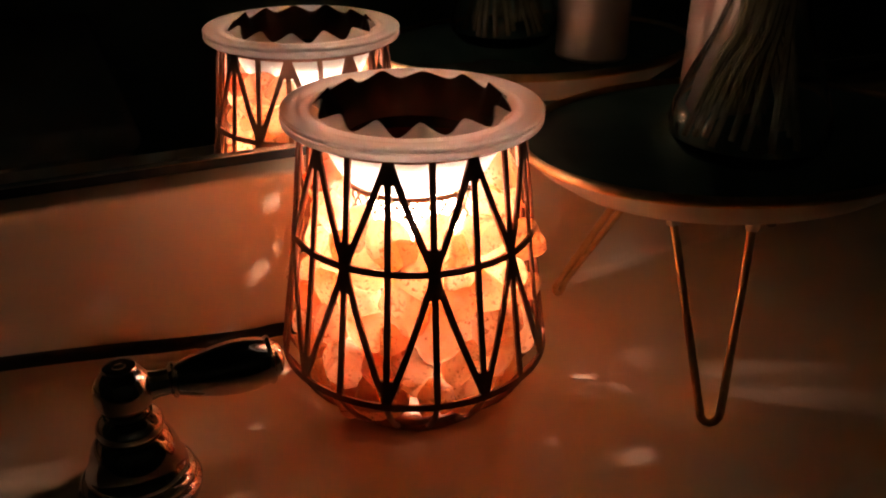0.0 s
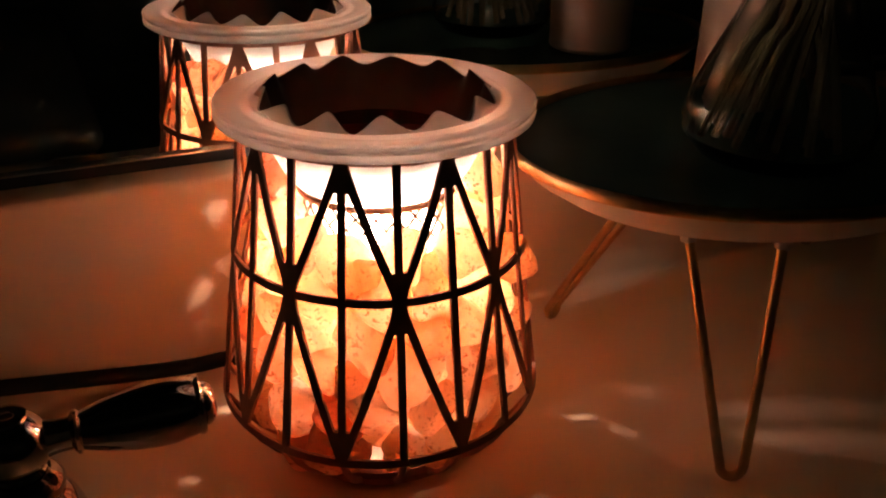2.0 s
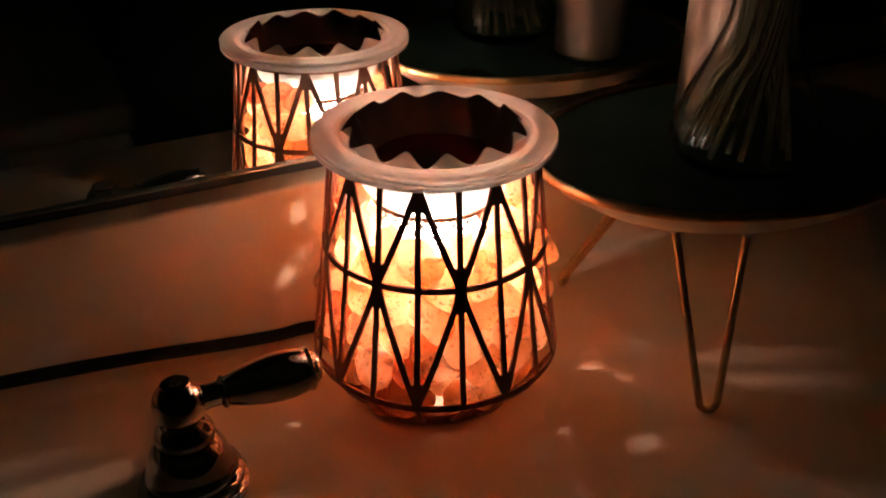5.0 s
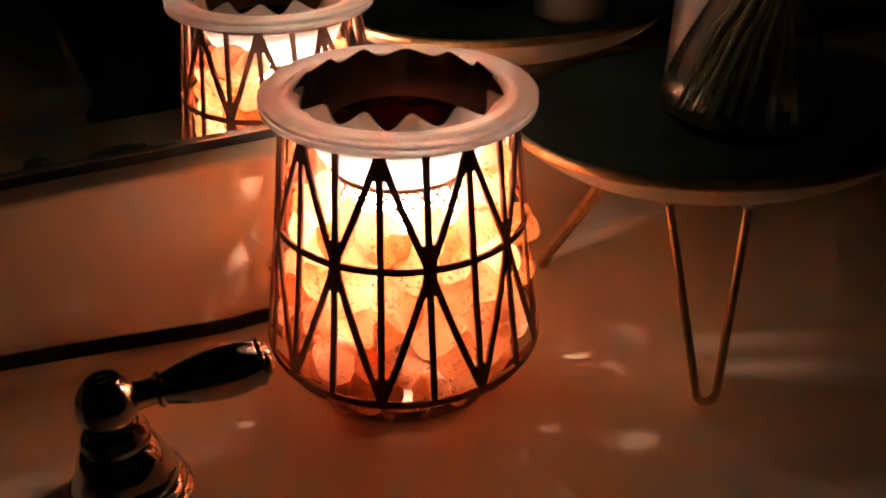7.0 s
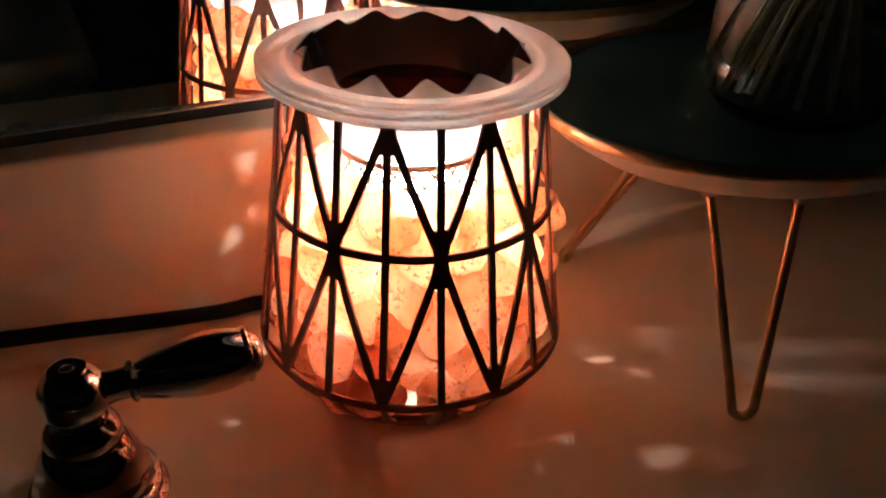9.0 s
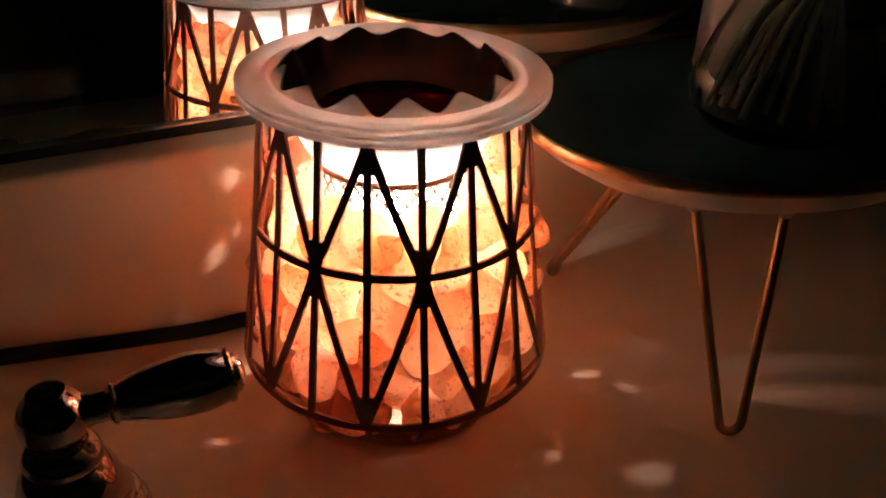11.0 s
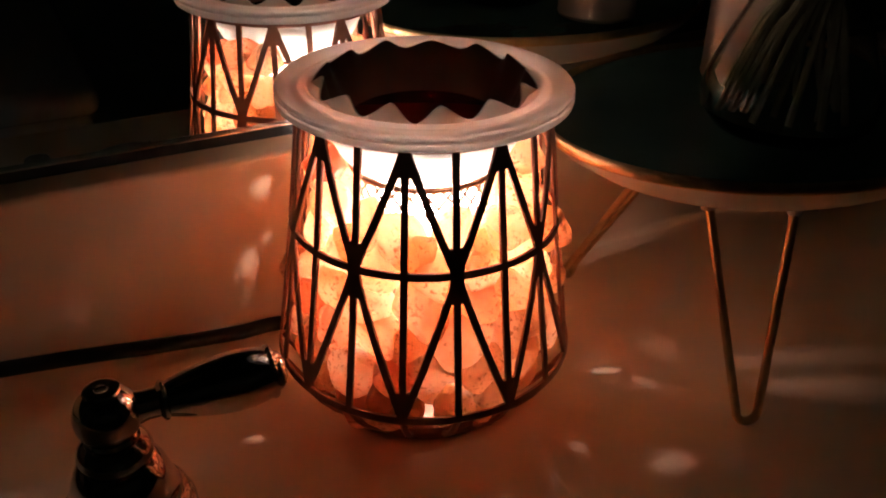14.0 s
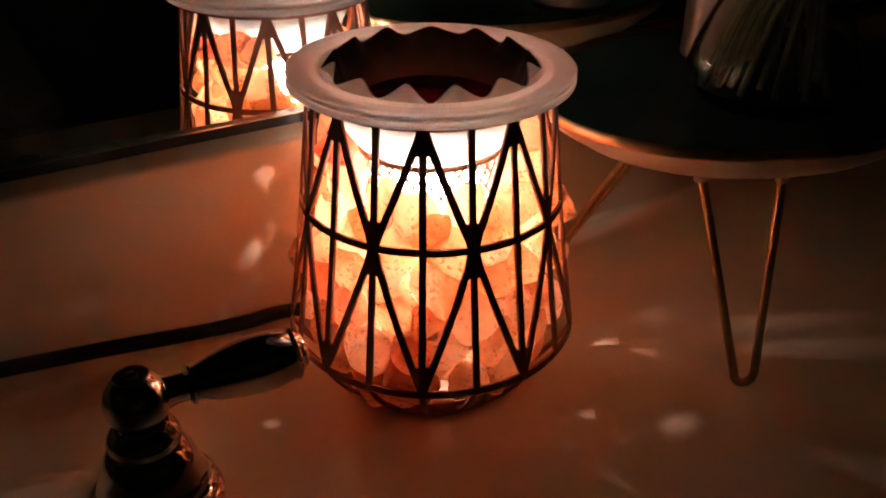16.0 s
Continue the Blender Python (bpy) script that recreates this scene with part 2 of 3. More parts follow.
shelf = part("shelf", extrude_profile(shelf_outline(), -0.95, 0.85), CERAMIC)
tagged(shelf, "white glazed washstand shelf with a raised back edge", "shelf", kind="structure")
mirror = part("mirror", box_mesh(-0.95, 0.85, MIRROR_Y, MIRROR_Y + 0.005, MIRROR_Z + 0.0016, 0.95), MIRROR, smooth=False)
tagged(mirror, "large wall mirror standing above the shelf", "mirror", kind="structure")
part("mirror_edge", box_mesh(-0.95, 0.85, MIRROR_Y - 0.0022, MIRROR_Y + 0.005, MIRROR_Z + 0.0002, MIRROR_Z + 0.0016, 0.0004), EDGE, mirror, "polished metal strip", smooth=False)
# black strip put in for the dark gap between ledge and mirror
part("seal", box_mesh(-0.95, 0.85, MIRROR_Y - 0.0012, MIRROR_Y + 0.005, LEDGE + 0.0002, MIRROR_Z + 0.0001), GAP_STRIP, mirror, smooth=False)

for name, dims in (("wall_north", (-1.7, 1.7, 0.0892, 0.2, -0.85, 1.55)), ("wall_south", (-1.7, 1.7, -1.4, -1.3, -0.85, 1.55)),
                   ("wall_west", (-1.7, -1.6, -1.3, 0.0892, -0.85, 1.55)), ("wall_east", (1.6, 1.7, -1.3, 0.0892, -0.85, 1.55))):
    tagged(part(name, box_mesh(*dims), WALLPAINT, smooth=False), "dark painted wall in the unlit room", "wall", kind="structure")
tagged(part("floor", box_mesh(-1.7, 1.7, -1.4, 0.2, -0.95, -0.85), FLOORING, smooth=False), "dark floor of the unlit room", "floor", kind="structure")
tagged(part("ceiling", box_mesh(-1.7, 1.7, -1.4, 0.2, 1.55, 1.65), WALLPAINT, smooth=False), "dark ceiling of the unlit room", "ceiling", kind="structure")
tagged(part("washstand", box_mesh(-0.93, 0.83, -0.21, 0.0885, -0.85, -0.036, 0.004), ENAMEL, smooth=False), "white washstand cupboard under the shelf", "washstand", kind="structure")


def build_tub():
    tub = thing("bathtub", "white bathtub rim standing in the dark room", "bathtub", at=(0, 0, 0))
    part("rim", box_mesh(-1.3, -0.058, -1.15, -0.478, -0.090, -0.056, 0.015, 4), TUB, tub)
    part("side_panel", box_mesh(-1.29, -0.066, -1.14, -0.488, -0.85, -0.0905, 0.02, 4), TUB, tub)
    return tub


build_tub()

# ---- lamp ----
NODES, PHI = 9, radians(-143.95)
Z_TOP, Z_MID, Z_LOW = 0.1380, 0.0903, 0.0305


def cage_radius(z):
    d = z - 0.07
    return 0.0575 - 0.136 * d + 0.19 * d * d


def on_cage(a, z, out=0.0):
    r = cage_radius(z) + out
    return Vector((r * math.cos(a), r * math.sin(a), z))


def band(path, width, thick=0.0013):
    """A flat metal strip that lies on the cage along path, a list of (angle, height)."""
    bm = bmesh.new()
    rings = []
    for i, (a, z) in enumerate(path):
        p = on_cage(a, z)
        way = on_cage(*path[min(i + 1, len(path) - 1)]) - on_cage(*path[max(i - 1, 0)])
        out = Vector((math.cos(a), math.sin(a), 0.14)).normalized()
        side = way.cross(out).normalized() * width / 2
        rings.append([bm.verts.new(p + side), bm.verts.new(p + side * 0.85 + out * thick * 0.5), bm.verts.new(p - side * 0.85 + out * thick * 0.5),
                      bm.verts.new(p - side), bm.verts.new(p - side * 0.9 - out * thick * 0.5), bm.verts.new(p + side * 0.9 - out * thick * 0.5)])
    for one, two in zip(rings, rings[1:]):
        for k in range(6):
            bm.faces.new((one[k], one[(k + 1) % 6], two[(k + 1) % 6], two[k]))
    bm.faces.new(rings[0][::-1])
    bm.faces.new(rings[-1])
    bmesh.ops.recalc_face_normals(bm, faces=bm.faces)
    return bm


def gusset(a, z0, z1, half0, half1, thick=0.0012):
    """The filled web where strips meet: a trapezoid on the cage, half0 wide at z0 and half1 at z1."""
    bm = bmesh.new()
    grid = {}
    for i in range(4):
        f = i / 3
        z, h = z0 + (z1 - z0) * f, half0 + (half1 - half0) * f
        for j in range(5):
            da = h * (j / 2 - 1) / cage_radius(z)
            for k, o in ((0, -thick / 2), (1, thick / 2)):
                grid[i, j, k] = bm.verts.new(on_cage(a + da, z, o))
    for i in range(3):
        for j in range(4):
            for k in (0, 1):
                bm.faces.new([grid[q] for q in ((i, j, k), (i + 1, j, k), (i + 1, j + 1, k), (i, j + 1, k))])
    for i in range(3):
        for j in (0, 4):
            bm.faces.new([grid[q] for q in ((i, j, 0), (i + 1, j, 0), (i + 1, j, 1), (i, j, 1))])
    for j in range(4):
        for i in (0, 3):
            bm.faces.new([grid[q] for q in ((i, j, 0), (i, j + 1, 0), (i, j + 1, 1), (i, j, 1))])
    bmesh.ops.recalc_face_normals(bm, faces=bm.faces)
    return bm


def ring_path(z, n=90):
    return [(2 * math.pi * k / n, z) for k in range(n + 1)]


def build_lamp():
    lamp = thing("salt_lamp", "wax warmer lamp with a dark lattice cage full of salt rocks", "lamp")
    cage = part("cage", band(ring_path(Z_MID), 0.0032), BRONZE, lamp, "dark bronze metal lattice")
    part("top_ring", band(ring_path(Z_TOP - 0.0005), 0.0030), BRONZE, cage)
    part("bottom_ring", band(ring_path(Z_LOW), 0.0034), BRONZE, cage)
    step = 2 * math.pi / NODES
    for k in range(NODES):
        node, tip = PHI + k * step, PHI + (k + 0.5) * step
        for a in (node, tip):
            part("upright_strip", band([(a, Z_LOW + (Z_TOP - Z_LOW) * i / 10) for i in range(11)], 0.0030), BRONZE, cage)
        for s in (-0.5, 0.5):
            part("slanted_strip", band([(tip + s * step * i / 8, Z_TOP + (Z_MID - Z_TOP) * i / 8) for i in range(9)], 0.0031), BRONZE, cage)
            part("slanted_strip", band([(tip + s * step * i / 8, Z_LOW + (Z_MID - Z_LOW) * i / 8) for i in range(9)], 0.0031), BRONZE, cage)
        part("web", gusset(tip, Z_TOP, Z_TOP - 0.0105, 0.0018, 0.0046), BRONZE, cage)
        part("web", gusset(tip, Z_LOW, Z_LOW + 0.0120, 0.0018, 0.0044), BRONZE, cage)
        part("web", gusset(node, Z_MID, Z_MID + 0.0105, 0.0022, 0.0046), BRONZE, cage)
        part("web", gusset(node, Z_MID, Z_MID - 0.0110, 0.0022, 0.0044), BRONZE, cage)
        for a in (node, tip):
            rib = [(0.0625, Z_LOW - 0.001), (0.0572, 0.0207), (0.0505, 0.0122), (0.0435, 0.0055), (0.0400, 0.0030)]
            part("foot_rib", tube([(r * math.cos(a), r * math.sin(a), z) for r, z in rib], 0.0014, 6), BRONZE, cage)
    part("foot", lathe([(0.0, 0.0), (0.0395, 0.0), (0.0408, 0.0012), (0.0408, 0.0040), (0.0390, 0.0058), (0.0300, 0.0066), (0.0, 0.0066)], 72), BRONZE, lamp, "round dark metal foot")
    plate = [(0.0, 0.0068), (0.0300, 0.0068), (0.0405, 0.0070), (0.0418, 0.0078), (0.0405, 0.0086), (0.0, 0.0086)]
    part("plate", lathe(plate, 72), BRONZE, lamp, "dark plate under the rocks")
    part("lamp_holder", lathe([(0.0, 0.0088), (0.016, 0.0088), (0.016, 0.056), (0.012, 0.063), (0.0, 0.063)], 32), ENAMEL, lamp, "pale bulb holder")
    part("filament", lathe([(0.0, 0.0875), (0.0022, 0.0880), (0.0030, 0.0900), (0.0030, 0.0950), (0.0022, 0.0970), (0.0, 0.0975)], 16), CORE, lamp, "white-hot filament inside the bulb")
    part("globe_bulb", lathe([(0.0, 0.0635), (0.0110, 0.0635)] + [(0.0240 * math.cos(a), 0.0880 + 0.0232 * math.sin(a)) for a in (radians(d) for d in range(-60, 89, 8))] + [(0.0, 0.1112)], 32), FILAMENT, lamp, "glowing frosted globe bulb")
    # the wire basket round the bulb
    basket = part("wire_basket", lathe([(0.0277 + 0.0006 * math.cos(a), 0.050 + 0.0006 * math.sin(a)) for a in (2 * math.pi * k / 6 for k in range(6))], 48, closed=True), WIRE, lamp, "fine diamond wire basket round the bulb")
    n = 24
    for s in (-1, 1):
        first = part("wire", tube([(0.0275 * math.cos(a), 0.0275 * math.sin(a), 0.112 - 0.006 * i) for i in range(11) for a in (s * 0.185 * i,)], 0.00062, 5), WIRE, basket)
        for k in range(1, n):
            ob = new("wire", first.data)
            ob.parent = basket
            ob.rotation_euler.z = 2 * math.pi * k / n
    part("basket_ring", lathe([(0.0292 + 0.0013 * math.cos(a), 0.1122 + 0.0013 * math.sin(a)) for a in (2 * math.pi * k / 10 for k in range(10))], 64, closed=True), COPPER, lamp, "brown copper ring")
    dish = [(0.0, 0.1132), (0.0270, 0.1132), (0.0310, 0.1150), (0.0345, 0.1195), (0.0415, 0.1335), (0.0440, 0.1372), (0.0490, 0.1383), (0.0530, 0.1388), (0.0560, 0.1394),
            (0.0569, 0.1401), (0.0572, 0.1412), (0.0570, 0.1424), (0.0563, 0.1429), (0.0565, 0.1434), (0.0571, 0.1440), (0.0571, 0.1449), (0.0563, 0.1456), (0.0535, 0.1457), (0.0502, 0.1453),
            (0.0488, 0.1446), (0.0474, 0.1446), (0.0463, 0.1452), (0.0450, 0.1451), (0.0440, 0.1443), (0.0432, 0.1425), (0.0415, 0.1375), (0.0330, 0.1205), (0.0300, 0.1165), (0.0270, 0.1152), (0.0, 0.1152)]
    part("dish", lathe(dish, 96), FROST, lamp, "frosted white glass dish with a wide rim")

    def flute(a, i):
        c = math.cos(13 * (a + radians(107)) + 0.35 * math.sin(3 * a))
        w = 1 - 2 * (math.acos(max(-1, min(1, 0.985 * c))) / math.pi) ** 0.9
        w = 0.4 * w + 0.6 * c
        return 1.042 - 0.058 * w * (i / 4) ** 1.5, (0.0025 * w * (1 + 0.2 * math.sin(5 * a)) if i >= 4 else 0.0)

    wall = [(0.0290, 0.1262), (0.0322, 0.1320), (0.0350, 0.1375), (0.0374, 0.1425), (0.0396, 0.1470)]
    bm = bmesh.new()
    steps = 180
    rings = []
    for off in (0.0, -0.0007):
        for i, (r, z) in enumerate(wall):
            rings.append([])
            for k in range(steps):
                a = 2 * math.pi * k / steps
                f, lift = flute(a, i)
                rings[-1].append(bm.verts.new(((r * f + off) * math.cos(a), (r * f + off) * math.sin(a), z + lift)))
    order = rings[:5] + rings[:4:-1]
    for i, (one, two) in enumerate(zip(order, order[1:])):
        for k in range(steps):
            f = bm.faces.new((one[k], one[(k + 1) % steps], two[(k + 1) % steps], two[k]))
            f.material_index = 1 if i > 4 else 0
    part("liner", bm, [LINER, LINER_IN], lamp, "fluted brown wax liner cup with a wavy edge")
    part("liner_base", lathe([(0.0, 0.1256), (0.0286, 0.1256), (0.0291, 0.1262), (0.0286, 0.1266), (0.0, 0.1266)], 48), LINER, lamp, "pale base of the liner cup")
    part("wax", lathe([(0.0, 0.1268), (0.0284, 0.1268), (0.0300, 0.1298), (0.0293, 0.1303), (0.0, 0.1301)], 48), WAX, lamp, "dark red melted wax")
    return lamp


build_lamp()


def rock_mesh(seed, size):
    """A broken lump of salt: the hull of random points, softened, with chipped faces."""
    rnd = random.Random(seed)
    bm = bmesh.new()
    for _ in range(20):
        d = Vector((rnd.gauss(0, 1), rnd.gauss(0, 1), rnd.gauss(0, 1))).normalized()
        bm.verts.new(d * size * rnd.uniform(0.86, 1.08))
    hull = bmesh.ops.convex_hull(bm, input=bm.verts[:])
    bmesh.ops.delete(bm, geom=list({v for v in hull["geom_interior"] + hull["geom_unused"] if isinstance(v, bmesh.types.BMVert)}), context="VERTS")
    bmesh.ops.bevel(bm, geom=bm.edges[:], offset=size * 0.17, segments=2, profile=0.55, affect="EDGES", clamp_overlap=True)
    bmesh.ops.triangulate(bm, faces=bm.faces[:])
    bmesh.ops.subdivide_edges(bm, edges=[e for e in bm.edges if e.calc_length() > size * 0.5], cuts=2, use_grid_fill=True)
    bmesh.ops.triangulate(bm, faces=bm.faces[:])
    for _ in range(3):
        bmesh.ops.smooth_vert(bm, verts=bm.verts[:], factor=0.5, use_axis_x=True, use_axis_y=True, use_axis_z=True)
    for v in bm.verts:
        v.co *= 1.05
        n = noise.noise(v.co * (1.1 / size) + Vector((seed * 3.1, 0, 0))) * 0.10 + noise.noise(v.co * (3.2 / size) + Vector((0, seed * 1.7, 0))) * 0.035
        v.co *= 1 + n
    return bm


def build_rocks():
    rnd = random.Random(12)
    meshes = []
    for i in range(16):
        bm = rock_mesh(i + 3, 1.0)
        me = bpy.data.meshes.new("salt_rock")
        bm.normal_update()
        bm.to_mesh(me)
        bm.free()
        for p in me.polygons:
            p.use_smooth = True
        me.set_sharp_from_angle(angle=radians(48))
        me.materials.append(SALT)
        meshes.append(me)
    z, tier = 0.0225, 0
    while z < 0.122:
        lift = 0.0155
        rim = cage_radius(max(z, 0.033)) - (0.0045 if z < 0.03 else 0.0)
        size = 0.0126 if z < 0.106 else 0.0108
        n = int(2 * math.pi * (rim - size) / (size * (1.56 if z < 0.08 else 1.56)))
        for k in range(n):
            a = 2 * math.pi * (k + 0.5 * (tier % 2)) / n + rnd.uniform(-0.09, 0.09)
            s = size * rnd.uniform(0.82, 1.20)
            high = abs((a - radians(148) + math.pi) % (2 * math.pi) - math.pi) < 0.68 or abs((a + radians(28) + math.pi) % (2 * math.pi) - math.pi) < 0.30
            if z > 0.106 and not high:
                continue
            sink = 0.002 if z > 0.095 and not high else 0.0
            s *= 0.98 if sink else 1.0
            r = rim - 0.0010 - s * 1.0 + rnd.uniform(-0.0030, 0.0008)
            ob = new("salt_rock", meshes[rnd.randrange(len(meshes))])
            ob.matrix_world = pose(r * math.cos(a), r * math.sin(a), z - sink + rnd.uniform(-0.003, 0.003), rnd.uniform(0, 360), rnd.uniform(0, 360), rnd.uniform(0, 360)) @ Matrix.Diagonal(
                (s * rnd.uniform(0.9, 1.15), s * rnd.uniform(0.85, 1.1), s * rnd.uniform(0.75, 1.0), 1))
            tagged(ob, "translucent pink-orange salt rock glowing inside the lamp cage", "salt rock", "salt rocks in the lamp")
        z += lift
        tier += 1
    for turn, height, s in ((-34, 0.0835, 0.0125), (-34, 0.0590, 0.0105), (146, 0.0560, 0.0120)):
        a = radians(turn)
        r = cage_radius(height) - s * 0.62
        ob = new("salt_rock", meshes[rnd.randrange(len(meshes))])
        ob.matrix_world = pose(r * math.cos(a), r * math.sin(a), height, 0, 0, turn) @ Matrix.Diagonal((s, s * 0.62, s * 0.95, 1))
        ob.material_slots[0].link = "OBJECT"
        ob.material_slots[0].material = PALE_SALT
        tagged(ob, "pale salt rock bulging out between the cage strips", "salt rock", "salt rocks in the lamp")
    for height, reach, n in ((0.027, 0.037, 13), (0.0215, 0.0445, 17), (0.0930, 0.0395, 9), (0.0670, 0.0385, 6), (0.0520, 0.0395, 8)):
        for k in range(n):
            a, s = 2 * math.pi * (k + rnd.uniform(-0.2, 0.2)) / n, rnd.uniform(0.0085, 0.0105)
            ob = new("salt_rock", meshes[rnd.randrange(len(meshes))])
            ob.matrix_world = pose(reach * math.cos(a), reach * math.sin(a), height + rnd.uniform(-0.003, 0.002), rnd.uniform(0, 360), rnd.uniform(0, 360), rnd.uniform(0, 360)) @ Matrix.Diagonal((s, s * 0.9, s * 0.85, 1))
            tagged(ob, "small translucent salt rock wedged behind larger ones", "salt rock", "salt rocks in the lamp")

    # extra rocks added to block stray bulb light leaking through gaps
    for turn, height, reach in ((-141, 0.0365, 0.0395), (-133, 0.0300, 0.0395), (-150, 0.0310, 0.0395), (-116, 0.0330, 0.0395), (-170, 0.0350, 0.0395), (172, 0.0370, 0.0395),
                                (113, 0.0860, 0.0395), (126, 0.0760, 0.0395), (137, 0.0850, 0.0395), (124, 0.0900, 0.0395)):
        a, s = radians(turn), 0.0098
        ob = new("salt_rock", meshes[rnd.randrange(len(meshes))])
        ob.matrix_world = pose(reach * math.cos(a), reach * math.sin(a), height, 30, 70, turn) @ Matrix.Diagonal((s, s * 0.95, s * 0.9, 1))
        tagged(ob, "small translucent salt rock wedged behind larger ones", "salt rock", "salt rocks in the lamp")
    bpy.context.view_layer.update()
    for target, tangent, rise, roll in CHINKS:
        cleave([ob for ob in scene.objects if ob.name.split(".")[0] == "salt_rock"], Vector(target), tangent, rise, radians(roll))


# chinks cut to throw spots of bare light: target, half width, half height and lean
CHINKS = [((-0.0485, 0.070, 0.0785), 0.0018, 0.0012, 40), ((-0.0560, 0.070, 0.0440), 0.0046, 0.0010, 38), ((-0.0605, 0.070, 0.0260), 0.0024, 0.0007, 55), ((-0.0755, 0.070, 0.0140), 0.0030, 0.0008, 52),
          ((0.0380, -0.068, 0.0), 0.0022, 0.0012, -25), ((0.0250, -0.0560, 0.0), 0.0008, 0.0007, 0), ((0.0680, -0.093, 0.0), 0.0036, 0.0013, -20), ((-0.0820, -0.004, 0.0), 0.0018, 0.0013, 20),
          ((0.1390, -0.002, 0.0), 0.0010, 0.0006, 30), ((0.1100, -0.037, 0.0), 0.0010, 0.0006, 0), ((0.1470, -0.068, 0.0), 0.0026, 0.0006, 0)]
FLAME_AT = Vector((0.0, 0.0, 0.0925))


def cleave(rocks, target, half_u, half_v, lean):
    """Cut a narrow chink through the rocks so that filament light falls on a spot outside."""
    way = (target - FLAME_AT).normalized()
    u = way.cross(Vector((0, 0, 1))).normalized()
    v = u.cross(way)
    u, v = u * math.cos(lean) + v * math.sin(lean), v * math.cos(lean) - u * math.sin(lean)
    bm = bmesh.new()
    ends = [[bm.verts.new(FLAME_AT + way * d + u * half_u * math.cos(q) * (1 + 0.25 * math.sin(2 * q)) + v * half_v * math.sin(q)) for q in (2 * math.pi * k / 9 for k in range(9))] for d in (0.004, 0.105)]
    for k in range(9):
        bm.faces.new((ends[0][k], ends[0][(k + 1) % 9], ends[1][(k + 1) % 9], ends[1][k]))
    bm.faces.new(ends[0][::-1])
    bm.faces.new(ends[1])
    bmesh.ops.recalc_face_normals(bm, faces=bm.faces)
    me = bpy.data.meshes.new("chink")
    bm.to_mesh(me)
    bm.free()
    chink = new("chink", me)
    cut = []
    for ob in rocks:
        pts = [ob.matrix_world @ p.co - FLAME_AT for p in ob.data.vertices]
        a, b, c = [p.dot(u) for p in pts], [p.dot(v) for p in pts], [p.dot(way) for p in pts]
        if max(c) > 0.004 and max(a) > -half_u and min(a) < half_u and max(b) > -half_v and min(b) < half_v:
            m = ob.modifiers.new("chink", "BOOLEAN")
            m.operation, m.solver, m.object = "DIFFERENCE", "EXACT", chink
            cut.append(ob)
    deps = bpy.context.evaluated_depsgraph_get()
    for ob in cut:
        me = bpy.data.meshes.new_from_object(ob.evaluated_get(deps))
        ob.modifiers.clear()
        ob.data = me
    bpy.data.objects.remove(chink)


build_rocks()

# ---- lamp cable ----
CABLE_PATH = [(-0.90, 0.0640, 0.075), (-0.55, 0.0645, 0.052), (-0.34, 0.0650, 0.0350), (-0.24, 0.0652, 0.0258), (-0.180, 0.0654, 0.0207), (-0.140, 0.0655, 0.0160), (-0.110, 0.0655, 0.0117), (-0.085, 0.0655, 0.0084), (-0.066, 0.0652, 0.0068), (-0.050, 0.0645, 0.0070),
              (-0.030, 0.0590, 0.0062), (-0.012, 0.0490, 0.0048), (-0.003, 0.0412, 0.0042)]
cable = part("power_cable", tube(smooth_path(CABLE_PATH, 10), 0.0036, 12), CABLE)
tagged(cable, "black rubber lamp cable lying along the back edge", "cable")

# ---- tap ----


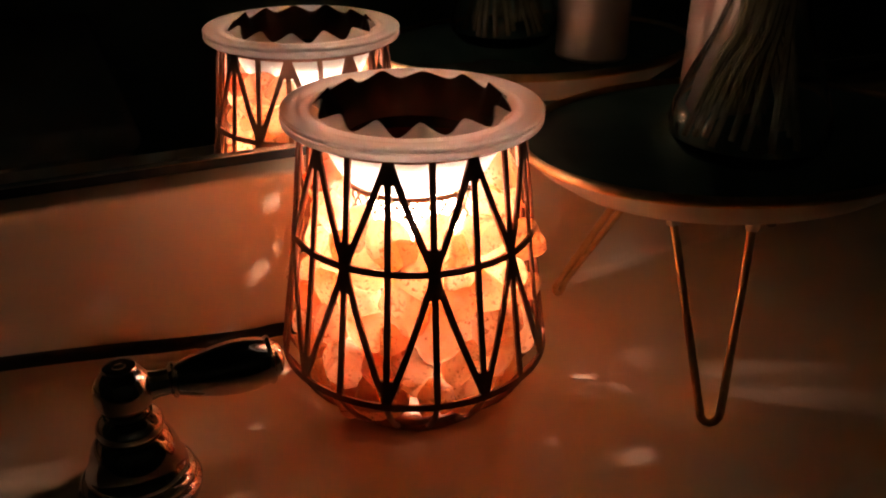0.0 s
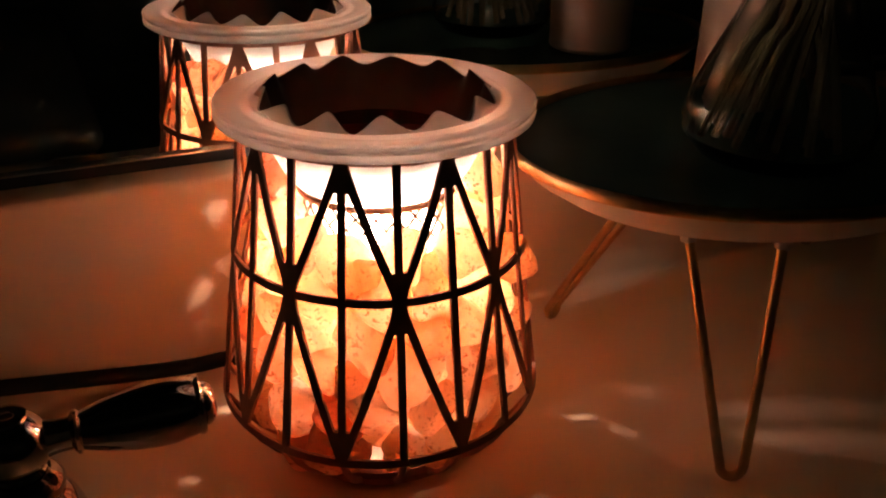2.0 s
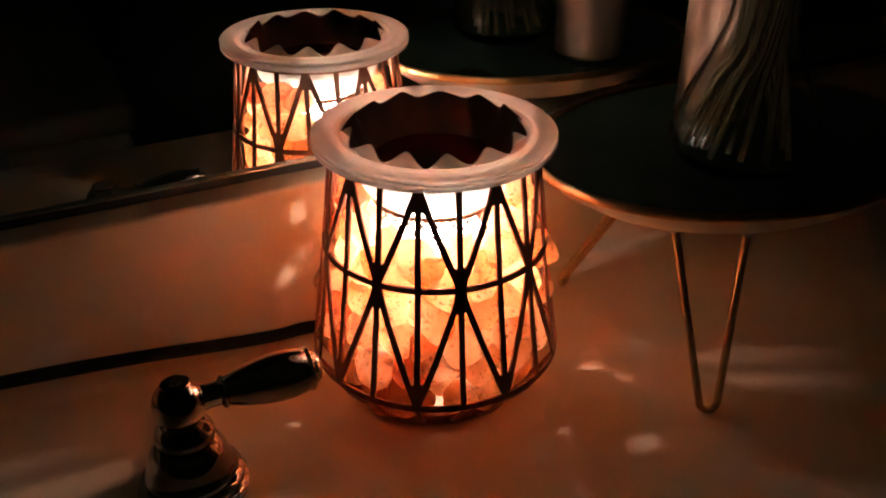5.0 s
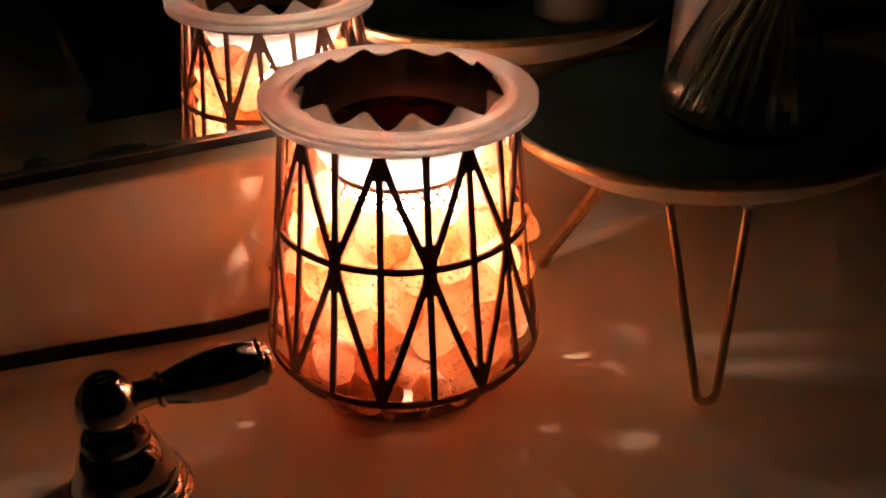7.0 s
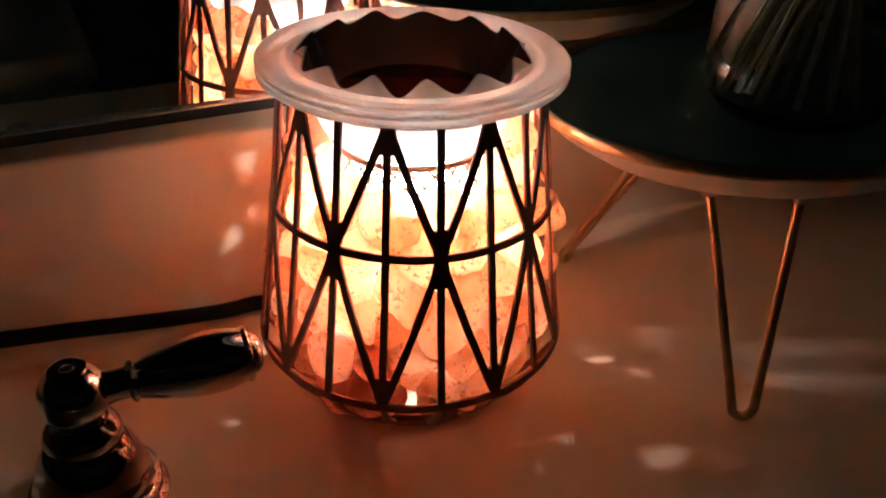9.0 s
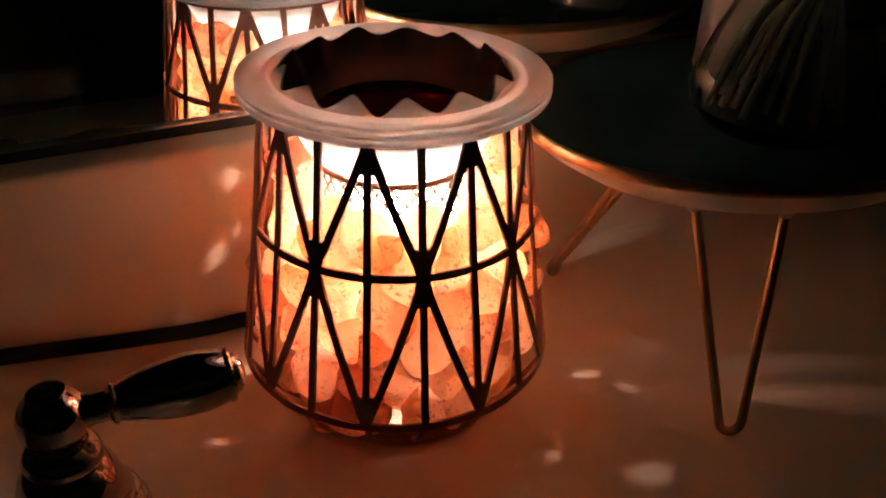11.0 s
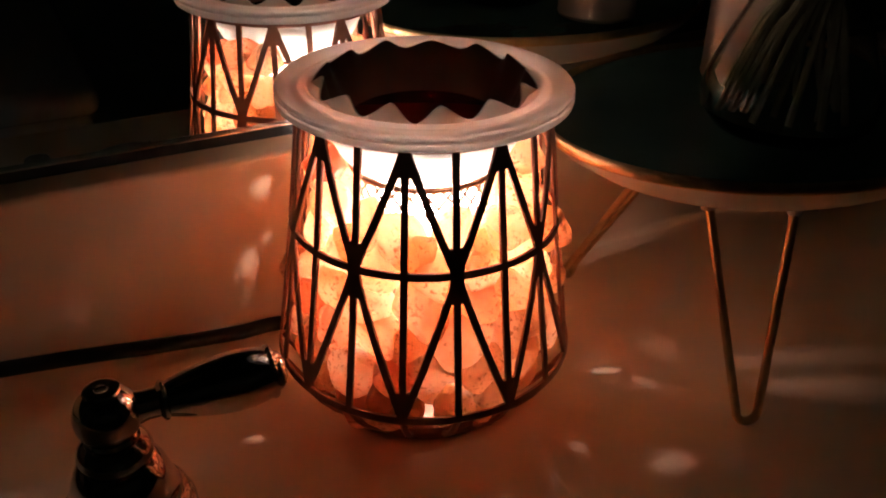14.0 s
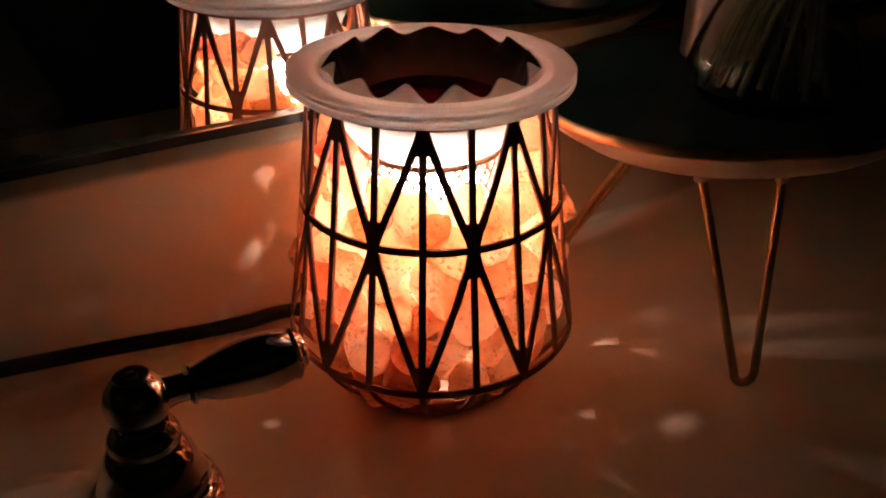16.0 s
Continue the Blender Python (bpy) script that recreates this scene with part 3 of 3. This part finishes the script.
def build_tap():
    x, y = -0.1363, -0.0240
    tap = thing("tap", "chrome lever tap with a ball joint and bell base", "tap", at=(x, y, 0))
    bell = [(0.0, 0.0), (0.0250, 0.0), (0.0254, 0.0012), (0.0254, 0.0032), (0.0243, 0.0046), (0.0228, 0.0052), (0.0233, 0.0066), (0.0233, 0.0086), (0.0222, 0.0100), (0.0206, 0.0106),
            (0.0208, 0.0122), (0.0200, 0.0140), (0.0191, 0.0150), (0.0184, 0.0190), (0.0166, 0.0246), (0.0142, 0.0286), (0.0128, 0.0300), (0.0, 0.0300)]
    part("bell", lathe(bell, 72), CHROME, tap, "flared chrome bell base")
    part("collar", lathe([(0.0, 0.0301), (0.0118, 0.0301), (0.0131, 0.0317), (0.0135, 0.0338), (0.0127, 0.0362), (0.0110, 0.0380), (0.0096, 0.0393), (0.0, 0.0393)], 64), CHROME, tap)
    part("ball", lathe([(0.0, 0.0394), (0.0085, 0.0397)] + [(0.0118 * math.cos(a), 0.0500 + 0.0120 * math.sin(a)) for a in (radians(d) for d in range(-50, 86, 9))] + [(0.0, 0.0620)], 64), CHROME, tap)
    lever = [(0.0, 0.0095), (0.0064, 0.0095), (0.0056, 0.0130), (0.0056, 0.0175), (0.0066, 0.0182), (0.0075, 0.0190), (0.0075, 0.0200), (0.0066, 0.0208), (0.0070, 0.0222), (0.0088, 0.0280),
             (0.0106, 0.0370), (0.0114, 0.0440), (0.0113, 0.0500), (0.0104, 0.0555), (0.0098, 0.0576), (0.0103, 0.0582), (0.0105, 0.0592), (0.0100, 0.0600), (0.0078, 0.0606), (0.0076, 0.0618),
             (0.0064, 0.0634), (0.0040, 0.0645), (0.0, 0.0648)]
    part("cap_screw", lathe([(0.0, 0.0618), (0.0062, 0.0606), (0.0066, 0.0612), (0.0062, 0.0620), (0.0050, 0.0624), (0.0028, 0.0625), (0.0022, 0.0621), (0.0016, 0.0625), (0.0, 0.0626)], 40), CHROME, tap, "round chrome cap on the ball")
    arm = part("lever", lathe(lever, 56), CHROME, tap, "swelling chrome lever with a flanged tip")
    arm.matrix_basis = Matrix.Translation((0, 0, 0.0502)) @ pose(0, 0, 0, 0, 90.5, -1)
    return tap


build_tap()

# ---- tray table ----
TX, TY, TA, TB, TZ = 0.170, -0.018, 0.117, 0.086, 0.115


def build_tray():
    tray = thing("tray_stand", "small oval dark green tray on gold hairpin legs", "tray stand", at=(TX, TY, 0))
    k = TB / TA
    under = [(0.0, 0.0890), (0.058, 0.0890), (0.078, 0.0918), (0.096, 0.0980), (0.1085, 0.1060), (0.1150, 0.1125), (0.1146, 0.1132), (0.1060, 0.1098), (0.0, 0.1098)]
    part("underside", lathe(under, 96, sy=k), ENAMEL, tray, "white enamel bowl-shaped underside")
    part("top", lathe([(0.0, 0.1109), (0.1060, 0.1109), (0.1130, 0.1142), (0.1130, 0.1150), (0.1062, 0.1126), (0.0, 0.1120)], 96, sy=k), GREEN, tray, "dark green glossy top")
    part("rim", lathe([(0.1158 + 0.0016 * math.cos(a), 0.1152 + 0.0027 * math.sin(a)) for a in (2 * math.pi * i / 12 for i in range(12))], 120, sy=k, closed=True), GOLD, tray, "polished gold rim")
    legs = (((-0.0585, -0.0722), (-0.0595, -0.0297), (-0.0290, -0.0486)), ((-0.0580, 0.0642), (-0.0465, 0.0200), (-0.0270, 0.0280)),
            ((0.1500, -0.0550), (0.0940, 0.0040), (0.0900, -0.0260)))
    for f, a, b in legs:
        rise = 0.0075 if f[0] > 0 else 0.0
        foot, t1, t2 = Vector((*f, 0.0002)), Vector((*a, 0.0895 + rise)), Vector((*b, 0.0890 + rise))
        side = (t1 - t2).normalized() * 0.0042
        low = foot + Vector((0, 0, 0.0055))
        u1, u2 = low + side + (t1 - low) * 0.02, low - side + (t2 - low) * 0.02
        curve = [u1 + (u2 - u1) * (0.5 - 0.5 * math.cos(q)) - Vector((0, 0, 0.0055)) * math.sin(q) for q in (math.pi * i / 8 for i in range(9))]
        leg = part("hairpin_leg", tube([t1] + [t1 + (u1 - t1) * 0.5] + curve + [u2 + (t2 - u2) * 0.5, t2], 0.0020, 10), GOLD, tray, "bent gold wire hairpin leg")
        for t in (t1, t2):
            part("leg_socket", lathe([(0.0, -0.0025), (0.0030, -0.0025), (0.0034, 0.0), (0.0034, 0.003), (0.0, 0.003)], 16), ENAMEL, leg, "small white socket").location = t
    part("screw", lathe([(0.0, -0.0016), (0.0016, -0.0014), (0.0023, -0.0006), (0.0024, 0.0004), (0.0024, 0.0022), (0.0, 0.0022)], 18), EDGE, tray, "small steel screw head under the tray").location = (-0.0220, -0.0525, 0.0903)
    return tray


build_tray()

# ---- vase with stems, spray can ----
TOP = 0.1122


def build_vase():
    vx, vy = 0.1555, -0.0388
    vase = thing("vase", "clear glass bottle vase holding cut stems", "vase", at=(vx, vy, TOP))
    outer = [(0.0, 0.0002), (0.022, 0.0002), (0.031, 0.003), (0.0365, 0.010), (0.0375, 0.017), (0.0352, 0.026), (0.0300, 0.039), (0.0225, 0.056), (0.0175, 0.072), (0.0158, 0.090), (0.0165, 0.120), (0.0190, 0.150), (0.0215, 0.165)]
    inner = [(r - 0.0018, z) for r, z in outer[:3:-1]] + [(0.034, 0.0105), (0.0275, 0.0060), (0.018, 0.0042), (0.0, 0.004)]
    part("glass", lathe(outer + inner, 64), GLASS, vase, "clear glass body").visible_shadow = False
    rnd = random.Random(4)
    for i in range(22):
        a = 2 * math.pi * i / 22 + rnd.uniform(-0.13, 0.13)
        r0 = rnd.uniform(0.019, 0.0305)
        b = a + math.pi * 0.32 + rnd.uniform(-0.3, 0.3)
        p0 = Vector((r0 * math.cos(a), r0 * math.sin(a), rnd.uniform(0.0075, 0.0125)))
        p2 = Vector((0.0105 * math.cos(b), 0.0105 * math.sin(b), 0.078))
        p3 = Vector((0.015 * math.cos(b + 0.5), 0.015 * math.sin(b + 0.5), rnd.uniform(0.18, 0.24)))
        part("stem", tube(smooth_path([p0, p0.lerp(p2, 0.5), p2, p3], 4), [0.0016] * 12 + [0.0012], 7), STEM, vase, "thin cut green stem")
    return vase


build_vase()


def build_can():
    can = thing("spray_can", "satin beige spray can standing on the tray", "spray can", at=(0.191, 0.0185, TOP))
    body = [(0.0, 0.0002), (0.0215, 0.0002), (0.0232, 0.0010), (0.0240, 0.0028), (0.0236, 0.0040), (0.0236, 0.1180), (0.0240, 0.1192), (0.0232, 0.1210), (0.0205, 0.1250), (0.0, 0.1250)]
    part("body", lathe(body, 72), CAN, can)
    part("cap", lathe([(0.0, 0.1251), (0.0200, 0.1251), (0.0204, 0.1260), (0.0200, 0.1600), (0.0185, 0.1630), (0.0, 0.1640)], 56), ENAMEL, can, "pale cap")
    rnd = random.Random(2)
    for i in range(9):
        bm = bmesh.new()
        half = rnd.uniform(0.24, 0.36)
        z = 0.052 + 0.0062 * i
        cols = [[bm.verts.new((r * math.cos(a), r * math.sin(a), z + h)) for r, h in ((0.0235, 0.0), (0.02385, 0.0), (0.02385, 0.0018), (0.0235, 0.0018))]
                for a in (radians(68) + half * (k / 4 - 1) for k in range(9))]
        for one, two in zip(cols, cols[1:]):
            for k in range(4):
                bm.faces.new((one[k], one[(k + 1) % 4], two[(k + 1) % 4], two[k]))
        bm.faces.new(cols[0][::-1])
        bm.faces.new(cols[-1])
        bmesh.ops.recalc_face_normals(bm, faces=bm.faces)
        part("print_bar", bm, PRINT, can, "brown unreadable line of print")
    return can


build_can()
